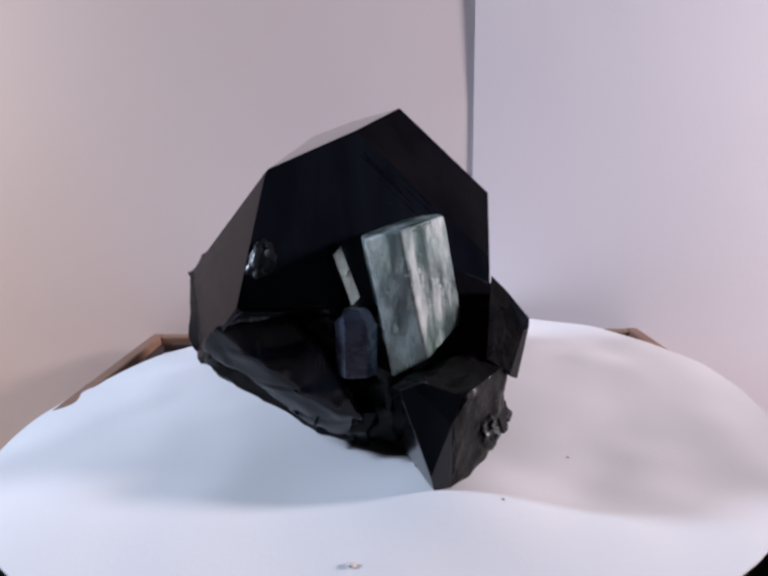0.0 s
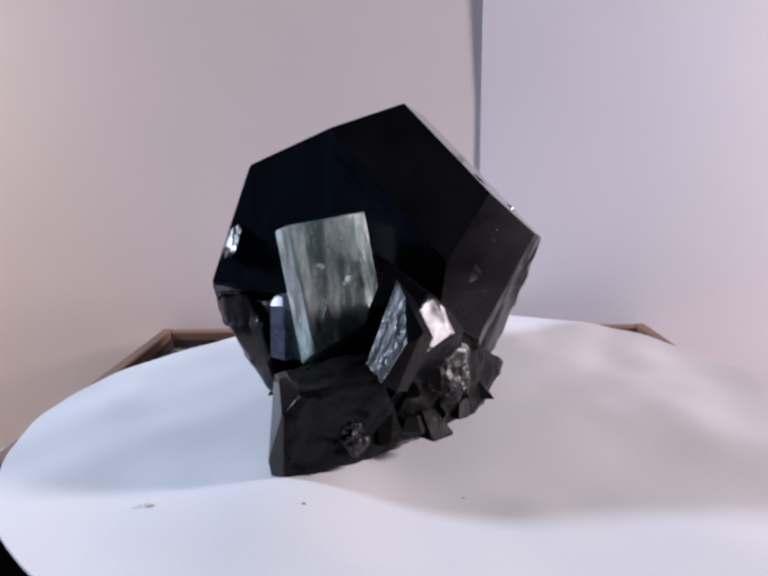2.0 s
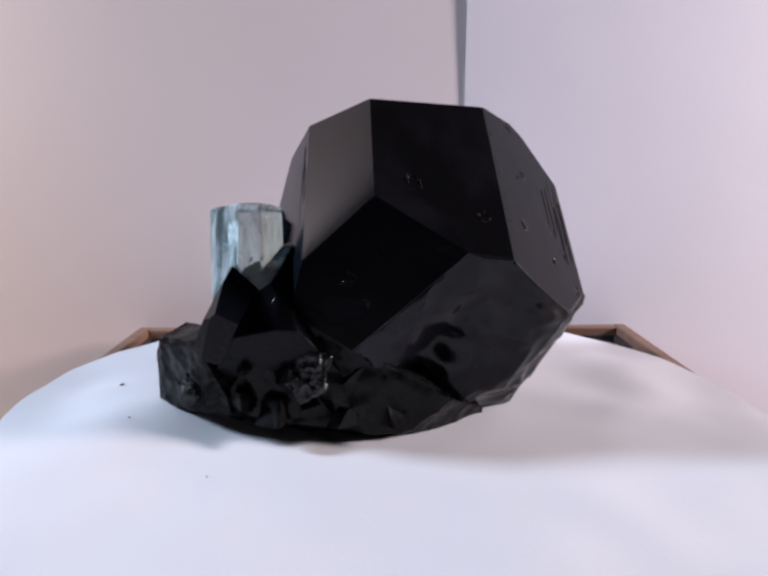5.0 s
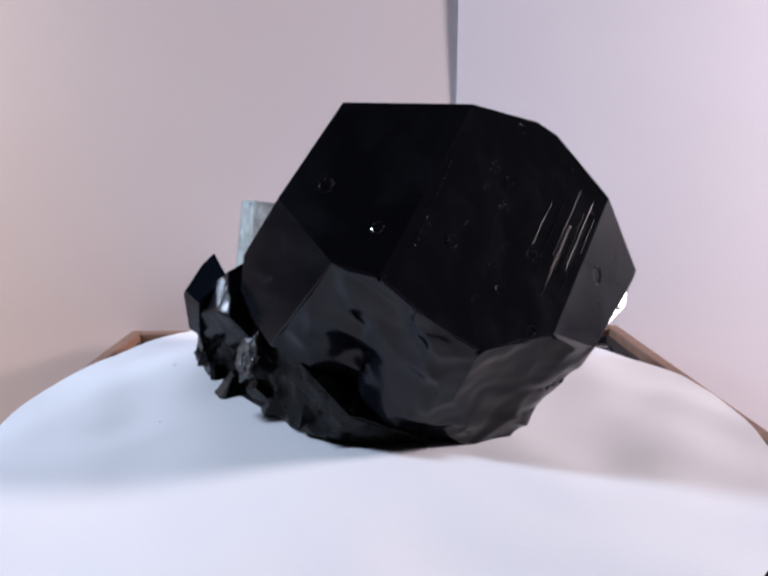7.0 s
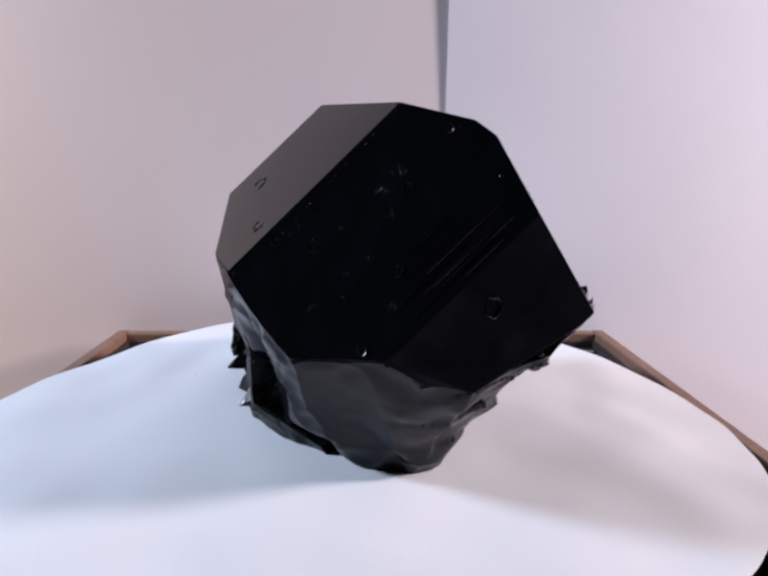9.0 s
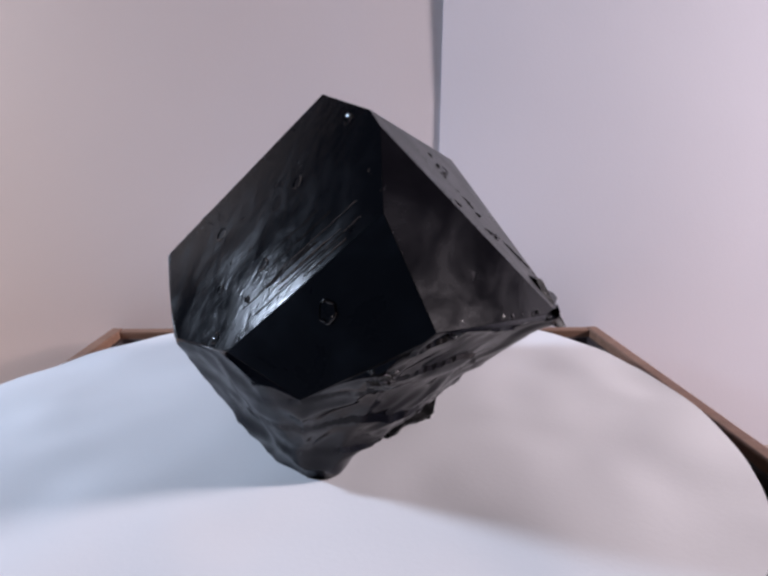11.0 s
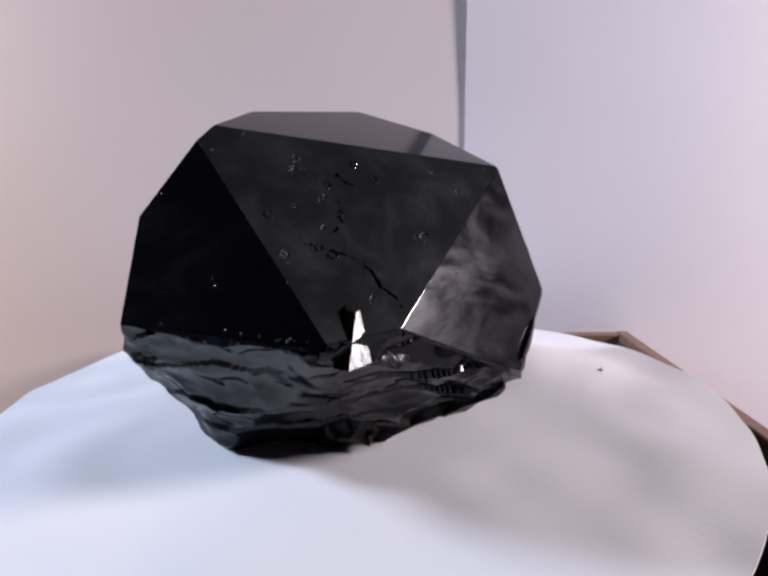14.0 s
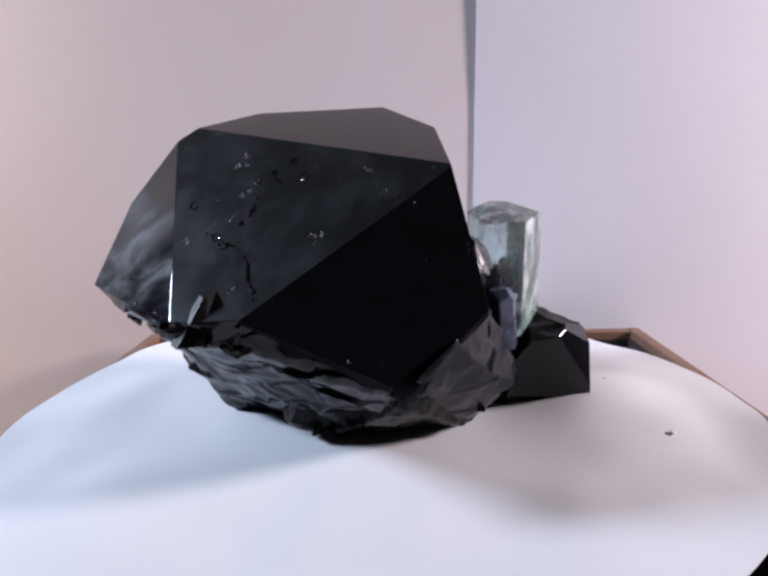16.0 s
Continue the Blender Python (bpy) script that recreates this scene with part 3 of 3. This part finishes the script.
    for face, at, size in PITS:
        way, at = facing(*CORE[face][:2]), Vector(at)
        at -= way * ((at - Vector((-7, 17, 32))).dot(way) - CORE[face][2])
        bm, rings, gap = bmesh.new(), [], rnd.randrange(16)
        for i in range(16):
            a, r = math.tau * i / 16, size * rnd.uniform(0.78, 1.1)
            high = 0.02 if (i - gap) % 16 < 5 else rnd.uniform(0.08, 0.20)
            c, k = Vector((math.cos(a), math.sin(a) * 1.25, 0)), size * rnd.uniform(0.16, 0.30)
            rings.append([bm.verts.new((c * q + Vector((0, 0, h))) * MM) for q, h in ((r + k, -0.05), (r + k * 0.3, high), (r - k * 0.4, high * 0.7), (r - k, -0.05))])
        for i in range(16):
            for j in range(3):
                bm.faces.new((rings[i][j], rings[(i + 1) % 16][j], rings[(i + 1) % 16][j + 1], rings[i][j + 1]))
        bmesh.ops.recalc_face_normals(bm, faces=bm.faces)
        bmesh.ops.transform(bm, verts=bm.verts, matrix=Matrix.Translation(at * MM) @ way.to_track_quat("Z", "Y").to_matrix().to_4x4())
        part("growth_pit", bm, polished, ob, "small ring-shaped growth pit")
    for a, b, count, wide in CHIPPED:
        bm = bmesh.new()
        for i in range(count):
            at = Vector(a).lerp(Vector(b), (i + rnd.random()) / count) + Vector((rnd.uniform(-1, 1), rnd.uniform(-1, 1), rnd.uniform(-1, 1))) * wide * 0.5
            size = wide * rnd.uniform(0.3, 0.9)
            turn = Euler((rnd.uniform(0, 3), rnd.uniform(0, 3), rnd.uniform(0, 3)))
            r = bmesh.ops.create_icosphere(bm, subdivisions=1, radius=1, matrix=Matrix.LocRotScale(at * MM, turn, Vector((size, size * 0.7, size * 0.45)) * MM))
            for v in r["verts"]:
                v.co += Vector((rnd.uniform(-1, 1), rnd.uniform(-1, 1), rnd.uniform(-1, 1))) * 0.2 * size * MM
        part("chipped_edge", bm, sparkle, ob, "splintered, sparkling crystal edge")
    for face, a, b, off, count, wide in STRIAE:
        a, b, way = Vector(a), Vector(b), facing(*CORE[face][:2])
        along = (b - a).normalized()
        side = way.cross(along)
        if side.dot(Vector((-7, 17, 45)) - (a + b) / 2) < 0:
            side = -side
        for i in range(count):
            k0 = rnd.uniform(0.05, 0.35)
            k1, w = k0 + rnd.uniform(0.2, 0.55), wide * rnd.uniform(0.5, 1.1)
            at = side * (off + 0.85 * i * rnd.uniform(0.6, 1.3) + w)
            ends = [a.lerp(b, k0) + at, a.lerp(b, k1) + at]
            bm = bmesh.new()
            rows = [[bm.verts.new((p + side * q - way * 0.08 + way * h) * MM) for q, h in ((-w, 0), (-w * 0.2, 0.17), (w * 0.5, 0.13), (w, 0))] for p in (ends[0].lerp(ends[1], k / 6) + side * rnd.uniform(-0.04, 0.04) for k in range(7))]
            for r0, r1 in zip(rows, rows[1:]):
                for j in range(3):
                    bm.faces.new((r0[j], r0[j + 1], r1[j + 1], r1[j]))
            bmesh.ops.recalc_face_normals(bm, faces=bm.faces)
            if sum(f.normal.dot(way) for f in bm.faces) < 0:
                bmesh.ops.reverse_faces(bm, faces=bm.faces)
            part("growth_line", bm, polished, ob, "fine raised growth line")
    for at, way, wide, high in KNOBS:
        bm = bmesh.new()
        bmesh.ops.create_icosphere(bm, subdivisions=5, radius=1)
        for v in bm.verts:
            n = noise.noise(v.co * 1.6 + Vector(at)) * 0.35 + 0.30 * noise.voronoi(v.co * 3.2 + Vector(at))[0][0] - 0.1
            v.co = Vector((v.co.x * wide * (1 + n), v.co.y * high * (1 + n), v.co.z * 1.5 * (1 + 1.6 * n))) * MM
        bmesh.ops.transform(bm, verts=bm.verts, matrix=Matrix.Translation(Vector(at) * MM) @ facing(*way).to_track_quat("Z", "Y").to_matrix().to_4x4())
        part("granular_patch", bm, granular, ob, "knobbly sparkling fracture patch")
    for x, y, z, r in SHARDS:
        x, y, z, r = x * 0.92, y * 0.95 + 0.4, z + 1.2, r * 0.58
        faces = [(360 * (i + 0.7 * rnd.random()) / 6, rnd.uniform(-35, 45), r * rnd.uniform(0.6, 1.0), 2) for i in range(6)]
        faces += [(rnd.uniform(0, 360), rnd.uniform(55, 85), r * rnd.uniform(0.5, 0.9), 1), (0, -88, r, 2), (rnd.uniform(0, 360), -40, r * 0.9, 2)]
        part("quartz_shard", wear(cut_crystal((x, y, z), faces, 0.1), 0.00007), MATS, ob)
    return ob


def crumb(x, y, r, m, seed, label):
    bm = bmesh.new()
    bmesh.ops.create_icosphere(bm, subdivisions=1, radius=r * MM)
    for v in bm.verts:
        v.co *= 0.75 + 0.5 * noise.noise(v.co * 900 + Vector((seed, 0, 0)))
        v.co.z *= 0.45
    bmesh.ops.translate(bm, verts=bm.verts, vec=(x * MM, y * MM, disc_height(x * MM, y * MM) + r * 0.3 * MM))
    return tagged(new("crumb", mesh_of("crumb", bm, m)), label, "crumb", "crumbs on the paper")


CRUMBS = ((-4.5, -62.8, 1.0, crumb_mat, "small white crumb lying on the paper"),
          (19.5, -50.4, 0.35, dark_crumb_mat, "tiny dark crumb lying on the paper"),
          (36.6, -29.0, 0.35, dark_crumb_mat, "tiny dark crumb lying on the paper"))
turning = [turntable(), paper_disc(), specimen()]
for x, y, r, m, label in CRUMBS:
    turning.append(crumb(x, y, r, m, x, label))

# seconds and degrees by which the table has turned, clockwise from above
TURNS = [(0, 0.0), (0.5, 9.0), (1, 17.9), (1.5, 26.8), (2, 35.9), (2.5, 45.1), (3, 54.5), (3.5, 63.7), (4, 73.0), (6.5, 123.2), (7, 132.6), (7.5, 142.0), (8, 151.3), (8.5, 160.3), (9, 169.3), (11.5, 207.8), (12, 216.7), (12.5, 225.7), (13, 234.6), (13.5, 243.6), (14, 252.6), (14.5, 261.7), (15, 270.8), (15.5, 279.9), (16, 288.9)]


def motions():
    for ob in turning:
        lie = 0.0 if ob.name == "mineral_specimen" else -0.7
        walk(ob, [(t, pose(0, 0, 0, 0, lie, 0) @ pose(0, 0, 0, 0, 0, -a)) for t, a in TURNS])


motions()
